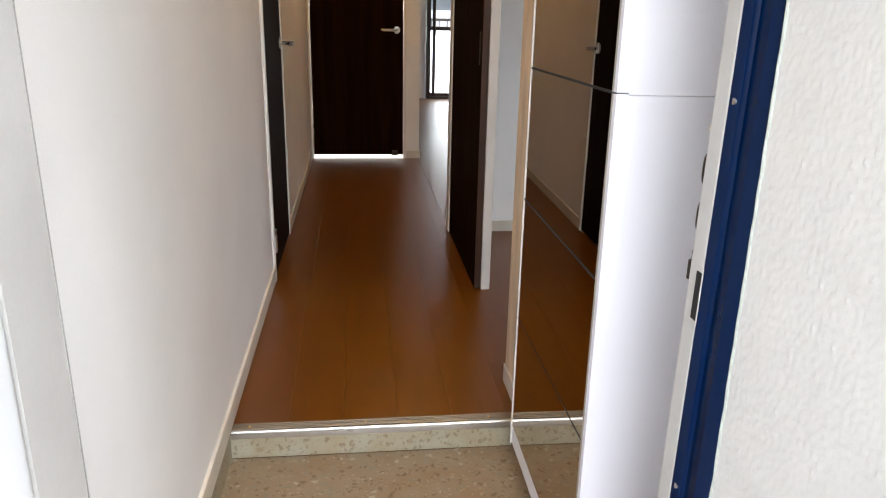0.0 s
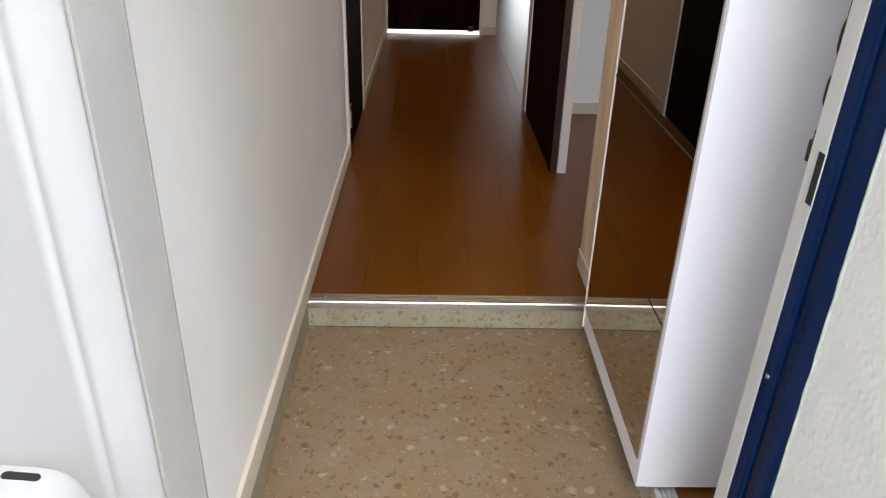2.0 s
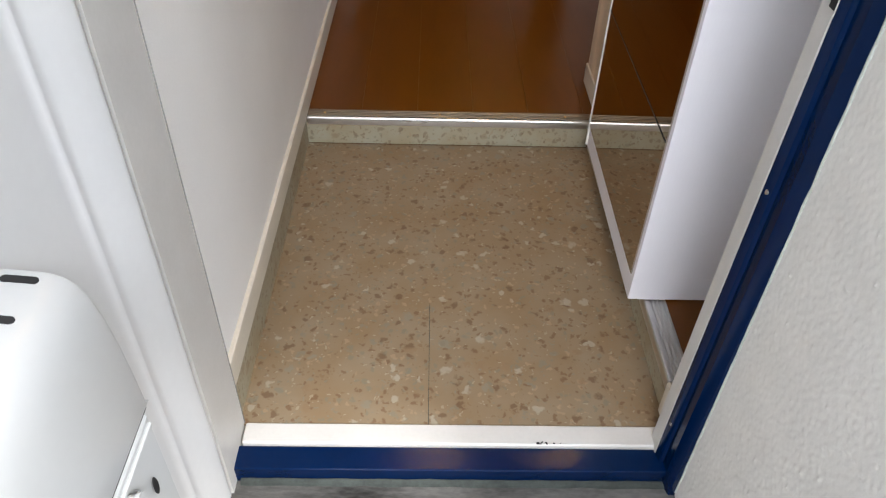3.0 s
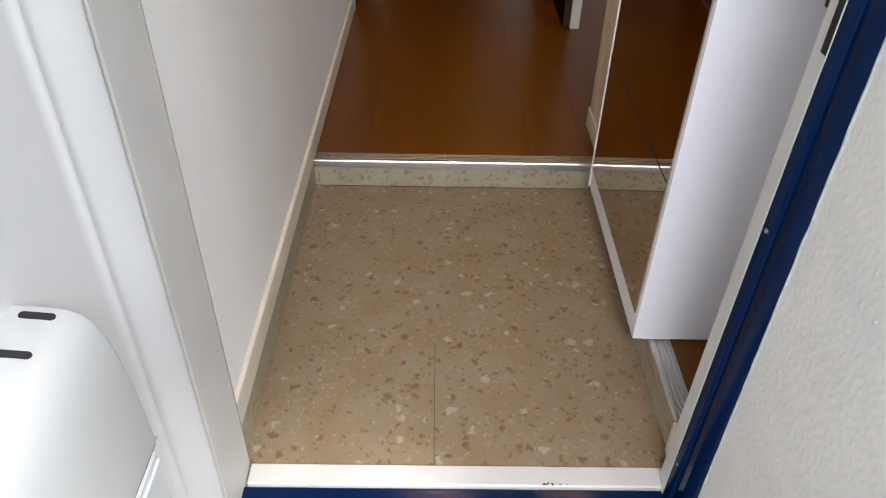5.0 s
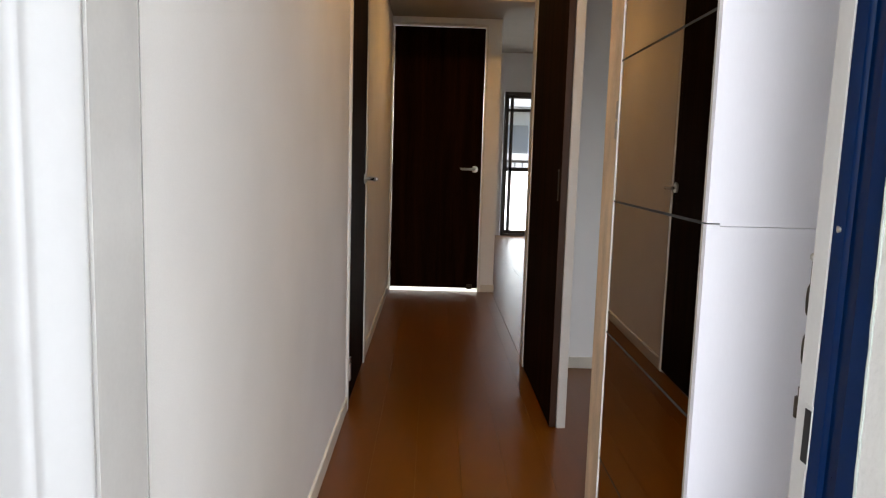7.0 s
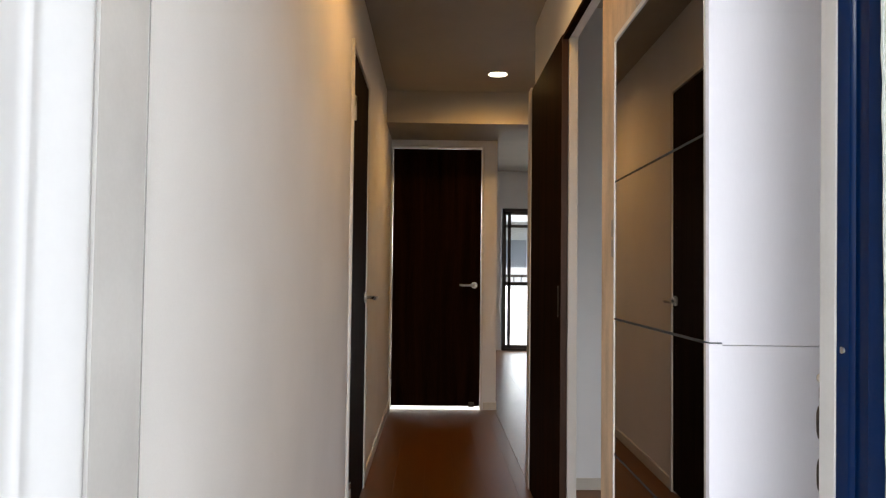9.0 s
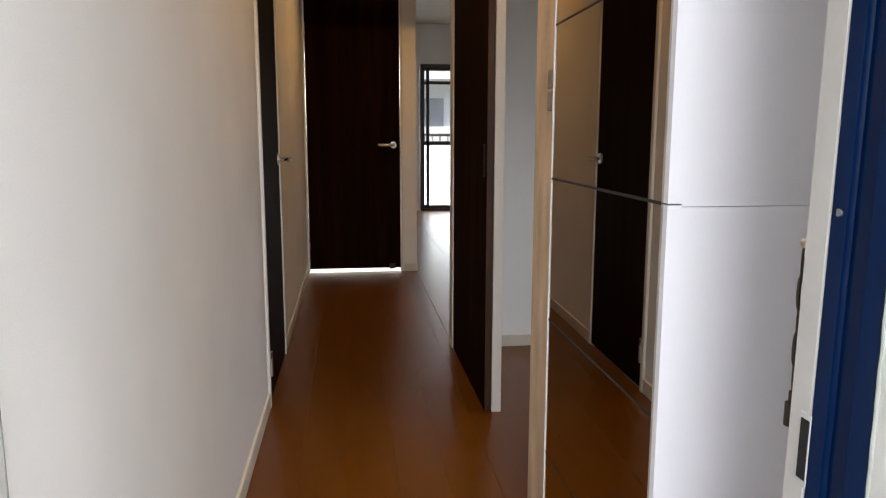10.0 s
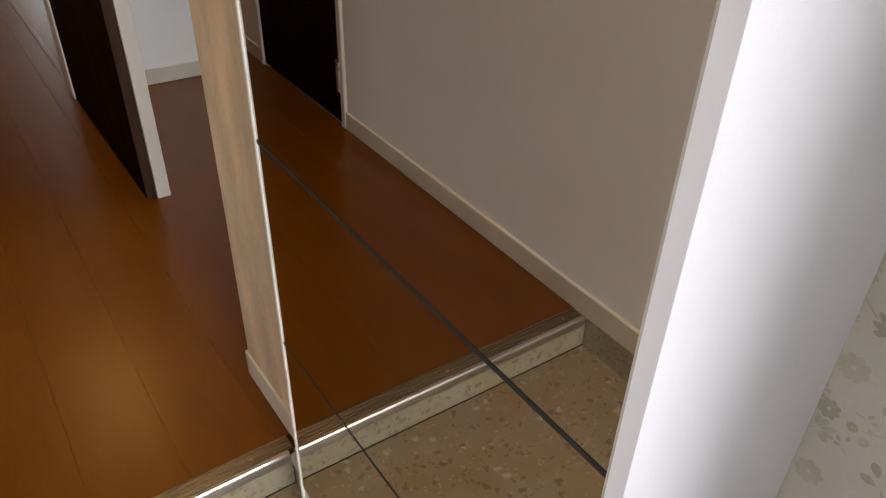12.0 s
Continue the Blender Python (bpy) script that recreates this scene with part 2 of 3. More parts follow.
lens_glow = plain("lit_lamp_diffuser", (1.0, 0.86, 0.62), 0.5, 0.0, 14.0)
switch_grey = material("grey_switch_plastic", (0.30, 0.28, 0.25), 0.5, vary=0.08, scale=30, fine=200, bump=0.03)
joint_grey = material("matt_grey_joint", (0.24, 0.23, 0.22), 0.8, vary=0.1, scale=30, fine=200, bump=0.1)
render_white = material("pale_facade_render", (0.80, 0.80, 0.79), 0.85, vary=0.08, scale=1.2, fine=30, bump=0.2, depth=0.004)
render_grey = material("grey_facade_panel", (0.34, 0.35, 0.36), 0.7, vary=0.1, scale=2, fine=30, bump=0.1)
tile_white = material("washroom_floor_vinyl", (0.80, 0.79, 0.76), 0.5, vary=0.05, scale=8, fine=100, bump=0.05)


# ---- building blocks ----
BASE = {}


def box(bm, x0, x1, y0, y1, z0, z1, bevel=0.0, seg=2):
    m = Matrix.LocRotScale(((x0 + x1) / 2, (y0 + y1) / 2, (z0 + z1) / 2), None, (abs(x1 - x0), abs(y1 - y0), abs(z1 - z0)))
    made = bmesh.ops.create_cube(bm, size=1.0, matrix=m)["verts"]
    if bevel:
        edges = list({e for v in made for e in v.link_edges})
        bmesh.ops.bevel(bm, geom=edges, offset=bevel, segments=seg, profile=0.5, affect="EDGES")
    return bm


def rod(bm, a, b, r, seg=16, r2=None):
    a, b = Vector(a), Vector(b)
    turn = (b - a).to_track_quat("Z", "Y").to_matrix().to_4x4()
    bmesh.ops.create_cone(bm, cap_ends=True, segments=seg, radius1=r, radius2=r if r2 is None else r2, depth=(b - a).length,
                          matrix=Matrix.Translation((a + b) / 2) @ turn)
    return bm


def sweep(bm, points, r, seg=10, closed=False):
    """A round bar along a line of points."""
    pts = [Vector(p) for p in points]
    rings = []
    count = len(pts)
    q, last = None, None
    for i, p in enumerate(pts):
        before, after = pts[(i - 1) % count], pts[(i + 1) % count]
        if not closed:
            before, after = pts[max(i - 1, 0)], pts[min(i + 1, count - 1)]
        way = (after - before).normalized()
        q = way.to_track_quat("Z", "Y") if q is None else last.rotation_difference(way) @ q
        last = way
        rings.append([bm.verts.new(p + q @ Vector((r * math.cos(a), r * math.sin(a), 0))) for a in [2 * math.pi * k / seg for k in range(seg)]])
    for i in range(count if closed else count - 1):
        one, two = rings[i], rings[(i + 1) % count]
        for k in range(seg):
            bm.faces.new((one[k], one[(k + 1) % seg], two[(k + 1) % seg], two[k]))
    if not closed:
        bm.faces.new(rings[0][::-1])
        bm.faces.new(rings[-1])
    return bm


def prism(bm, outline, y0, y1, axis="y"):
    """An outline drawn across one axis, drawn out along that axis."""
    place = {"y": lambda a, b, t: (a, t, b), "x": lambda a, b, t: (t, a, b), "z": lambda a, b, t: (a, b, t)}[axis]
    one = [bm.verts.new(place(a, b, y0)) for a, b in outline]
    two = [bm.verts.new(place(a, b, y1)) for a, b in outline]
    bm.faces.new(one)
    bm.faces.new(two[::-1])
    for i in range(len(one)):
        j = (i + 1) % len(one)
        bm.faces.new((one[i], two[i], two[j], one[j]))
    return bm


def mesh_of(name, bm, mat, smooth=True):
    bmesh.ops.recalc_face_normals(bm, faces=bm.faces)
    me = bpy.data.meshes.new(name)
    bm.to_mesh(me)
    bm.free()
    me.materials.append(mat)
    if smooth:
        me.shade_smooth()
        me.set_sharp_from_angle(angle=radians(32))
    return me


def structure(name, bm, mat, label="", smooth=False):
    return tagged(new(name, mesh_of(name, bm, mat, smooth)), label, name.split("_")[0], kind="structure")


def thing(name, at, label, category, group="", kind=""):
    ob = new(name)
    ob.empty_display_size = 0.05
    ob.location = at
    BASE[ob.name] = Vector(at)
    return tagged(ob, label, category, group, kind)


def part(name, bm, mat, parent, label="", smooth=True):
    ob = new(name, mesh_of(name, bm, mat, smooth))
    ob.parent = parent
    if parent.name in BASE:
        ob.matrix_parent_inverse = Matrix.Translation(-BASE[parent.name])
    return tagged(ob, label)


def solid(name, mat, parent, *boxes, bevel=0.002, label="", skew=0.0, y0=0.0):
    """Boxes as one part; skew: how far x grows with y from y0 on, for what hangs out of true."""
    bm = bmesh.new()
    for b in boxes:
        box(bm, *b, bevel=bevel, seg=1)
    for v in bm.verts:
        if v.co.x < 0.355:
            v.co.x += skew * (v.co.y - y0)
    return part(name, bm, mat, parent, label, False)


def leaning(ob, by, z0):
    """Tilts an upright part sideways: x grows with height."""
    for v in ob.data.vertices:
        v.co.x += by * (v.co.z - z0)
    return ob


def shell(name, mat, label, *boxes):
    bm = bmesh.new()
    for b in boxes:
        box(bm, *b)
    return structure(name, bm, mat, label)


# ---- plan (metres) ----
XL, XR = -0.394, 0.44          # hall side walls
XW = 0.585                      # papered wall beside the entrance
STEP_Y, STEP_H = 1.913, 0.080   # edge and height of the raised floor
GENKAN = -STEP_H
SILL_Y = 0.995
FAR_Y = 5.83
CEIL, LOW_CEIL, LIVING_CEIL = 2.33, 2.105, 2.51
LIVING_Y0, WIN_Y = 3.85, 10.29
OUT = -0.118                    # gallery floor

# ---- large structure ----
shell("ground", concrete, "worn dark grey concrete gallery floor outside the door", (-3.2, 3.2, -0.92, 0.906, OUT - 0.2, OUT))
shell("floor_entrance", vinyl, "buff stone-chip vinyl entrance floor", (XL, 0.38, SILL_Y, STEP_Y, GENKAN - 0.1, GENKAN))
floor = shell("floor", floor_wood, "glossy brown wood laminate hall floor",
              (XL - 0.1, 3.3, STEP_Y + 0.03, FAR_Y, -0.12, -0.010), (0.40, XW + 0.02, 1.0, STEP_Y + 0.03, -0.12, -0.010),
              (0.44, 3.9, FAR_Y, WIN_Y, -0.12, -0.010))
shell("floor_washroom", tile_white, "white vinyl washroom floor", (-1.2, 0.40, FAR_Y + 0.03, 7.6, -0.12, -0.004))
shell("seam", mortar, "fine joint in the vinyl sheet", (-0.0515, -0.0505, SILL_Y, 1.30, GENKAN - 0.001, GENKAN + 0.0004))
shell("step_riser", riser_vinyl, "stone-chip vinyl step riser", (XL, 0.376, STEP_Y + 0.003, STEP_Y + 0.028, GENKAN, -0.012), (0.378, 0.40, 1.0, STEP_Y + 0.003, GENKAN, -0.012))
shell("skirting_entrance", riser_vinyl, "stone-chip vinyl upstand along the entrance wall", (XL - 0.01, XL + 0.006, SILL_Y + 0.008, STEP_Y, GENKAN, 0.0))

shell("wall_left", wallpaper, "white textured wallpaper hall wall",
      (XL - 0.12, XL, 0.9985, 3.085, GENKAN, 2.6), (XL - 0.12, XL, 3.085, 3.765, 1.99, 2.6), (XL - 0.12, XL, 3.765, FAR_Y + 0.1, -0.02, 2.6))
shell("wall_far", wallpaper, "plain wallpaper wall round the far door",
      (XL - 0.1, -0.3935, FAR_Y, FAR_Y + 0.1, -0.02, 2.6), (-0.3935, 0.336, FAR_Y, FAR_Y + 0.1, 2.062, 2.6), (0.336, 0.44, FAR_Y, FAR_Y + 0.1, -0.02, 2.6))
shell("wall_living_left", wallpaper, "wallpaper wall between washroom and living room", (0.34, 0.44, FAR_Y + 0.1, WIN_Y + 0.1, -0.02, 2.6))
shell("wall_entrance_right", old_wallpaper, "cream floral wallpaper wall beside the shoe cabinet", (XW, XW + 0.1, 0.985, 2.137, -0.02, 2.6))
shell("wall_stub", tan_wallpaper, "short papered wall between shoe cabinet and side room", (0.396, XW, 1.812, 2.137, -0.01, 2.6))
shell("wall_right", wallpaper, "wallpaper wall over and behind the sliding door",
      (0.4525, 0.488, 2.137, LIVING_Y0, 1.967, 2.6), (0.4535, 0.487, 2.956, LIVING_Y0, -0.02, 1.967))
shell("wall_side_room", wallpaper, "pale grey-white side room walls",
      (0.488, 3.2, 3.765, LIVING_Y0, -0.02, 2.6), (XW + 0.1, 3.2, 1.9, 2.0, -0.02, 2.6),
      (3.1, 3.2, 2.0, 3.765, -0.02, 0.8), (3.1, 3.2, 2.0, 3.765, 2.0, 2.6), (3.1, 3.2, 2.0, 2.15, 0.8, 2.0), (3.1, 3.2, 3.5, 3.765, 0.8, 2.0))
shell("wall_living", wallpaper, "wallpaper living room walls",
      (3.9, 4.0, LIVING_Y0, WIN_Y + 0.1, -0.02, 2.6), (3.2, 4.0, 3.765, LIVING_Y0, -0.02, 2.6),
      (0.44, 0.90, WIN_Y, WIN_Y + 0.1, -0.02, 2.6), (0.90, 2.76, WIN_Y, WIN_Y + 0.1, 1.985, 2.6), (2.76, 3.9, WIN_Y, WIN_Y + 0.1, -0.02, 2.6))
shell("wall_washroom", wallpaper, "white washroom walls",
      (-1.3, -1.2, FAR_Y, 7.7, -0.02, 2.6), (-1.3, XL - 0.12, FAR_Y, FAR_Y + 0.1, -0.02, 2.6),
      (-1.2, 0.34, 7.6, 7.7, -0.02, 1.0), (-1.2, 0.34, 7.6, 7.7, 2.0, 2.6), (-1.2, -0.5, 7.6, 7.7, 1.0, 2.0))
shell("wall_gallery_right", stucco, "white sprayed stucco outer wall with a deep door reveal", (0.376, 3.2, 0.42, 0.886, OUT, 2.6))
shell("wall_gallery_left", stucco, "white sprayed stucco outer wall behind the open door", (-3.2, -0.447, 0.42, 0.905, OUT, 2.6))
shell("wall_gallery_head", stucco, "white sprayed stucco lintel over the door", (-0.445, 0.376, 0.42, 0.886, 2.06, 2.6))
shell("wall_inner_return", wallpaper, "inner lining wall beside the door frame", (0.42, 3.2, 0.886, 0.985, OUT, 2.6), (-3.2, -0.444, 0.905, 0.985, OUT, 2.6), (-0.43, 0.42, 0.9355, 0.985, 2.04, 2.6))
bm = bmesh.new()
NY, NZ = 140, 700
grid = []
for k in range(NZ + 1):
    z = OUT + 0.001 + k * (2.06 - OUT) / NZ
    row = []
    for i in range(NY + 1):
        y = 0.884 - i * 0.40 / NY
        at = Vector((0.0, y, z))
        lump = max(0.0, noise.noise(at * 190) - 0.12) * 0.0021 + noise.noise(at * 40) * 0.0003 + max(0.0, noise.noise(at * 240) - 0.15) * 0.0017
        row.append(bm.verts.new((0.3752 - lump, y, z)))
    grid.append(row)
for k in range(NZ):
    for i in range(NY):
        bm.faces.new((grid[k][i], grid[k][i + 1], grid[k + 1][i + 1], grid[k + 1][i]))
coat = mesh_of("stucco_coat", bm, stucco, True)
coat.shade_smooth()
tagged(new("stucco_coat", coat), "", kind="stuff").parent = bpy.data.objects["wall_gallery_right"]
# out of view: parapet and soffit added only to limit sun and sky light
shell("gallery_parapet", stucco, "unseen stucco parapet, added to bound the daylight from below", (-3.2, 3.2, -0.92, -0.80, OUT, 0.80))
shell("ceiling_gallery", stucco, "unseen soffit, added to keep sun and high sky off the door", (-3.2, 3.2, -0.85, 0.985, 2.6, 2.75))
shell("ceiling_hall", shaded_ceiling_paper, "papered hall ceiling", (XL - 0.12, XW + 0.1, 0.985, LIVING_Y0, CEIL, 2.6), (XL - 0.12, 3.9, LIVING_Y0, 5.19, CEIL, 2.6))
shell("ceiling_low", shaded_ceiling_paper, "lowered papered ceiling with a beam before the far door",
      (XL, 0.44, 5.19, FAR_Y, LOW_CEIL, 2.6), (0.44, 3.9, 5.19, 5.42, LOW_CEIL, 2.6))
shell("ceiling_living", shaded_ceiling_paper, "papered living room ceiling", (0.34, 4.0, 5.42, WIN_Y + 0.1, LIVING_CEIL, 2.6))
shell("ceiling_side_room", shaded_ceiling_paper, "papered side room ceiling", (0.488, 3.2, 1.9, LIVING_Y0, 2.4, 2.6))
shell("ceiling_washroom", shaded_ceiling_paper, "washroom ceiling", (-1.3, 0.34, FAR_Y + 0.1, 7.7, 2.3, 2.6))


def skirting(name, *boxes):
    bm = bmesh.new()
    for b in boxes:
        box(bm, *b, bevel=0.0025)
    return structure(name, bm, base_cream, "narrow cream vinyl baseboard")


skirting("baseboard_left", (XL - 0.005, XL + 0.009, 1.008, 3.062, 0.001, 0.06), (XL - 0.005, XL + 0.009, 3.79, FAR_Y - 0.001, 0.001, 0.06))
skirting("baseboard_far", (0.341, 0.44, FAR_Y - 0.008, FAR_Y + 0.004, 0.001, 0.06))
skirting("baseboard_stub", (0.391, 0.400, 1.815, 2.142, 0.001, 0.06), (0.391, 0.64, 2.130, 2.145, 0.001, 0.06))
skirting("baseboard_side_room", (0.489, 3.1, 3.757, 3.77, 0.001, 0.06))
skirting("baseboard_living", (0.435, 0.448, FAR_Y + 0.005, WIN_Y, 0.001, 0.06))

# ---- step nosing: ribbed metal edge, turned round the corner of the raised floor ----
LIP = [(0.0, -0.020), (0.0, -0.004), (0.0012, -0.001), (0.0035, 0.0012), (0.008, 0.0018), (0.011, 0.0012), (0.011, -0.009), (0.006, -0.009), (0.006, -0.020)]


def rib_outline():
    """Across the back of the nosing: ribs and grooves."""
    pts = [(0.0112, -0.009), (0.0112, 0.0005)]
    for k in range(4):
        a = 0.0125 + k * 0.0078
        pts += [(a, 0.0003), (a + 0.0008, -0.0008), (a + 0.0026, -0.0008), (a + 0.0034, 0.0014), (a + 0.0062, 0.0014)]
    return pts + [(0.0445, 0.0006), (0.045, 0.0), (0.045, -0.009)]


edge = tagged(thing("step_nosing", (0, STEP_Y, -0.02), "ribbed aluminium nosing on the edge of the raised floor", "step nosing"), kind="structure")
part("front_lip", prism(bmesh.new(), [(STEP_Y + a, b) for a, b in LIP], XL + 0.009, 0.3725, "x"), aluminium, edge)
part("front_ribs", prism(bmesh.new(), [(STEP_Y + a, b) for a, b in rib_outline()], XL + 0.009, 0.384, "x"), rib_metal, edge)
part("side_lip", prism(bmesh.new(), [(0.373 + a, b) for a, b in LIP], 1.038, STEP_Y, "y"), aluminium, edge)
part("side_ribs", prism(bmesh.new(), [(0.373 + a, b) for a, b in rib_outline()], 1.038, STEP_Y + 0.0105, "y"), aluminium, edge)
for x in (-0.34, -0.03, 0.31):
    part("screw", rod(bmesh.new(), (x, STEP_Y + 0.025, 0.0005), (x, STEP_Y + 0.025, 0.0024), 0.0036, 14), brass, edge, "small brass screw")
solid("end_cap", base_cream, edge, (0.372, 0.422, 1.002, 1.038, GENKAN, 0.003), bevel=0.004, label="cream end block beside the door frame")
solid("joint_strip", floor_wood, edge, (0.431, 0.447, LIVING_Y0, FAR_Y, -0.009, 0.0025), bevel=0.001, label="narrow wooden joint strip")

# ---- entrance frame ----
frame1 = tagged(thing("entrance_frame", (0, 0.95, OUT), "steel door frame, off-white inside and glossy blue outside", "door frame"), kind="structure")
LEAN = (0.012, 1.0)   # the lock-side jamb stands a little out of plumb
leaning(solid("inner_jamb", frame_paint, frame1, (0.360, 0.420, 0.9435, 0.979, GENKAN - 0.02, 2.04), bevel=0.0035), *LEAN)
solid("inner_jamb", frame_paint, frame1, (-0.443, -0.380, 0.882, 0.9980, OUT, 2.04), bevel=0.0)
solid("joint", joint_grey, frame1, (-0.385, -0.3790, 0.9980, 0.9998, GENKAN, 2.04), bevel=0.0, label="thin dark grey joint between frame and wallpaper")
solid("head", frame_paint, frame1, (-0.376, 0.36, 0.929, 0.984, 2.0, 2.04), bevel=0.003)
solid("sill_inner", frame_paint, frame1, (-0.376, 0.36, 0.9535, 0.996, GENKAN - 0.03, GENKAN + 0.006), bevel=0.003, label="off-white scuffed inner sill")
solid("sill_outer", blue_paint, frame1, (-0.39, 0.372, 0.907, 0.953, OUT - 0.01, GENKAN - 0.002), bevel=0.002, label="blue painted outer sill")
bm = bmesh.new()
JAMB = [(0.3600, 0.943), (0.3602, 0.9415), (0.3635, 0.9300), (0.3645, 0.9285), (0.3690, 0.9280), (0.3705, 0.9270), (0.3715, 0.9070), (0.3705, 0.9055), (0.3710, 0.9045), (0.3770, 0.8870), (0.3785, 0.885), (0.42, 0.885), (0.42, 0.943)]
prism(bm, JAMB, OUT, 2.05, "z")
leaning(part("outer_jamb", bm, blue_paint, frame1, "glossy blue outer jamb with a rebate"), *LEAN)
solid("outer_head", blue_paint, frame1, (-0.39, 0.36, 0.886, 0.9285, 2.0, 2.06), bevel=0.003)
bm = bmesh.new()
pts = [(0.3754 + 0.0008 * noise.noise((0, 0, k * 0.31)), 0.8844 + 0.0010 * noise.noise((5, 0, k * 0.27)), OUT + 0.01 + k * 0.009) for k in range(238)]
sweep(bm, pts, 0.0025, 8)
part("sealant_bead", bm, sealant, frame1, "rough overpainted sealant bead")
for z in (0.978, 0.495, 0.017):
    leaning(part("screw", rod(rod(bmesh.new(), (0.3675, 0.9365, z), (0.3625, 0.9365, z), 0.0052, 14, 0.0042), (0.3625, 0.9365, z), (0.3610, 0.9365, z), 0.0036, 14), steel, frame1), *LEAN)
bm = bmesh.new()
sweep(bm, [(-0.372 + k * 0.019, 0.9055 + 0.002 * noise.noise((k * 0.4, 2, 0)), OUT - 0.001 + 0.0025 * noise.noise((k * 0.5, 7, 0))) for k in range(40)], 0.0095, 8)
part("mortar_fillet", bm, mortar, frame1, "rough grey-green mortar fillet under the sill")
leaning(solid("strike_plate", frame_paint, frame1, (0.3592, 0.3606, 0.9425, 0.9585, 0.713, 0.785), bevel=0.0005), *LEAN)
leaning(solid("strike_hole", dark_gap, frame1, (0.3584, 0.3594, 0.9440, 0.9565, 0.7190, 0.7790), bevel=0.0003, label="dark bolt hole"), *LEAN)
rng = random.Random(8)
bm = bmesh.new()
for k in range(9):
    x, y = 0.15 + rng.uniform(-0.012, 0.035), 0.9545 + rng.uniform(0, 0.004)
    box(bm, x, x + rng.uniform(0.002, 0.006), y, y + rng.uniform(0.001, 0.003), GENKAN + 0.0058, GENKAN + 0.0066)
tagged(part("paint_chips", bm, dark_gap, frame1, "dark chips in the sill paint"), kind="stuff")

# ---- front door, swung open outwards ----
door1 = thing("front_door", (-0.40, 0.88, OUT + 0.02), "white painted steel front door standing wide open", "door")
bm = bmesh.new()
border = [(-0.402, 0.874), (-0.3805, 0.873), (-0.3785, 0.870), (-0.3780, 0.866), (-0.3785, 0.861), (-0.3830, 0.842), (-0.3885, 0.822), (-0.3925, 0.808), (-0.3938, 0.800),
          (-0.3932, 0.795), (-0.3935, 0.791), (-0.3950, 0.787), (-0.3965, 0.781), (-0.3970, 0.774)]
prism(bm, border + [(-0.397, 0.155), (-0.389, 0.12), (-0.379, 0.105), (-0.378, 0.085), (-0.442, 0.085), (-0.442, 0.874)], -0.098, 1.99, "z")
part("leaf", bm, white_steel, door1)
bm = bmesh.new()
HOOD = [(-0.398, 0.621), (-0.366, 0.6185), (-0.354, 0.6165), (-0.344, 0.6115), (-0.336, 0.603), (-0.3295, 0.588), (-0.3245, 0.563), (-0.321, 0.527), (-0.319, 0.487), (-0.318, 0.449),
        (-0.319, 0.447), (-0.334, 0.4465), (-0.334, 0.205), (-0.398, 0.205)]
rings = []
for y, inset in ((0.652, 0.009), (0.6512, 0.0055), (0.6485, 0.002), (0.643, 0.0), (0.322, 0.0), (0.316, 0.002), (0.313, 0.006)):
    row = []
    for k, (x, z) in enumerate(HOOD):
        (xa, za), (xb, zb) = HOOD[max(k - 1, 0)], HOOD[min(k + 1, 9)]
        ln = math.hypot(xb - xa, zb - za)
        nx, nz = ((za - zb) / ln, (xb - xa) / ln) if k < 10 else (0, 0)
        row.append(bm.verts.new((x - nx * inset if k else x, y, z - nz * inset)))
    rings.append(row)
for a, b in zip(rings, rings[1:]):
    for k in range(len(a) - 1):
        bm.faces.new((a[k], b[k], b[k + 1], a[k + 1]))
bm.faces.new(rings[0])
bm.faces.new(rings[-1][::-1])
bmesh.ops.recalc_face_normals(bm, faces=bm.faces)
letter = part("letter_box", bm, white_plastic, door1, "white plastic letter box with a sloping hood")
solid("lid", white_plastic, letter, (-0.334, -0.3205, 0.318, 0.647, 0.205, 0.4400), bevel=0.005)
solid("gap", dark_gap, letter, (-0.3338, -0.3212, 0.322, 0.6485, 0.4402, 0.4470), bevel=0.0005, label="dark gap under the hood")
solid("ridge", white_plastic, letter, (-0.3206, -0.3165, 0.322, 0.640, 0.424, 0.431), bevel=0.0015)
for y in (0.636, 0.594):
    bm = bmesh.new()
    line = [(-0.371 + (0.010 if math.cos(a) > 0 else -0.011) + 0.0038 * math.cos(a), y + 0.0038 * math.sin(a)) for a in [2 * math.pi * (k + 0.5) / 20 for k in range(20)]]
    upper = [bm.verts.new((x, v, 0.6194 - (x + 0.366) * (0.075 if x < -0.366 else 0.17))) for x, v in line]
    bm.faces.new(upper)
    lower = [bm.verts.new(v.co - Vector((0, 0, 0.004))) for v in upper]
    for k in range(20):
        bm.faces.new((upper[k], lower[k], lower[(k + 1) % 20], upper[(k + 1) % 20]))
    part("slot", bm, dark_gap, letter, "black sight slot", False)
for y, z, h in ((0.607, 0.372, 0.013), (0.552, 0.35, 0.009), (0.530, 0.35, 0.009), (0.508, 0.35, 0.009)):
    bm = bmesh.new()
    prism(bm, [(y + 0.0045 * math.cos(a), z + h * math.sin(a)) for a in [2 * math.pi * k / 16 for k in range(16)]], -0.3168, -0.3158, "x")
    part("hole", bm, dark_gap, letter)
part("knob", rod(rod(bmesh.new(), (-0.3168, 0.561, 0.415), (-0.309, 0.561, 0.415), 0.010, 20), (-0.309, 0.561, 0.415), (-0.305, 0.561, 0.415), 0.013, 20), white_plastic, letter)


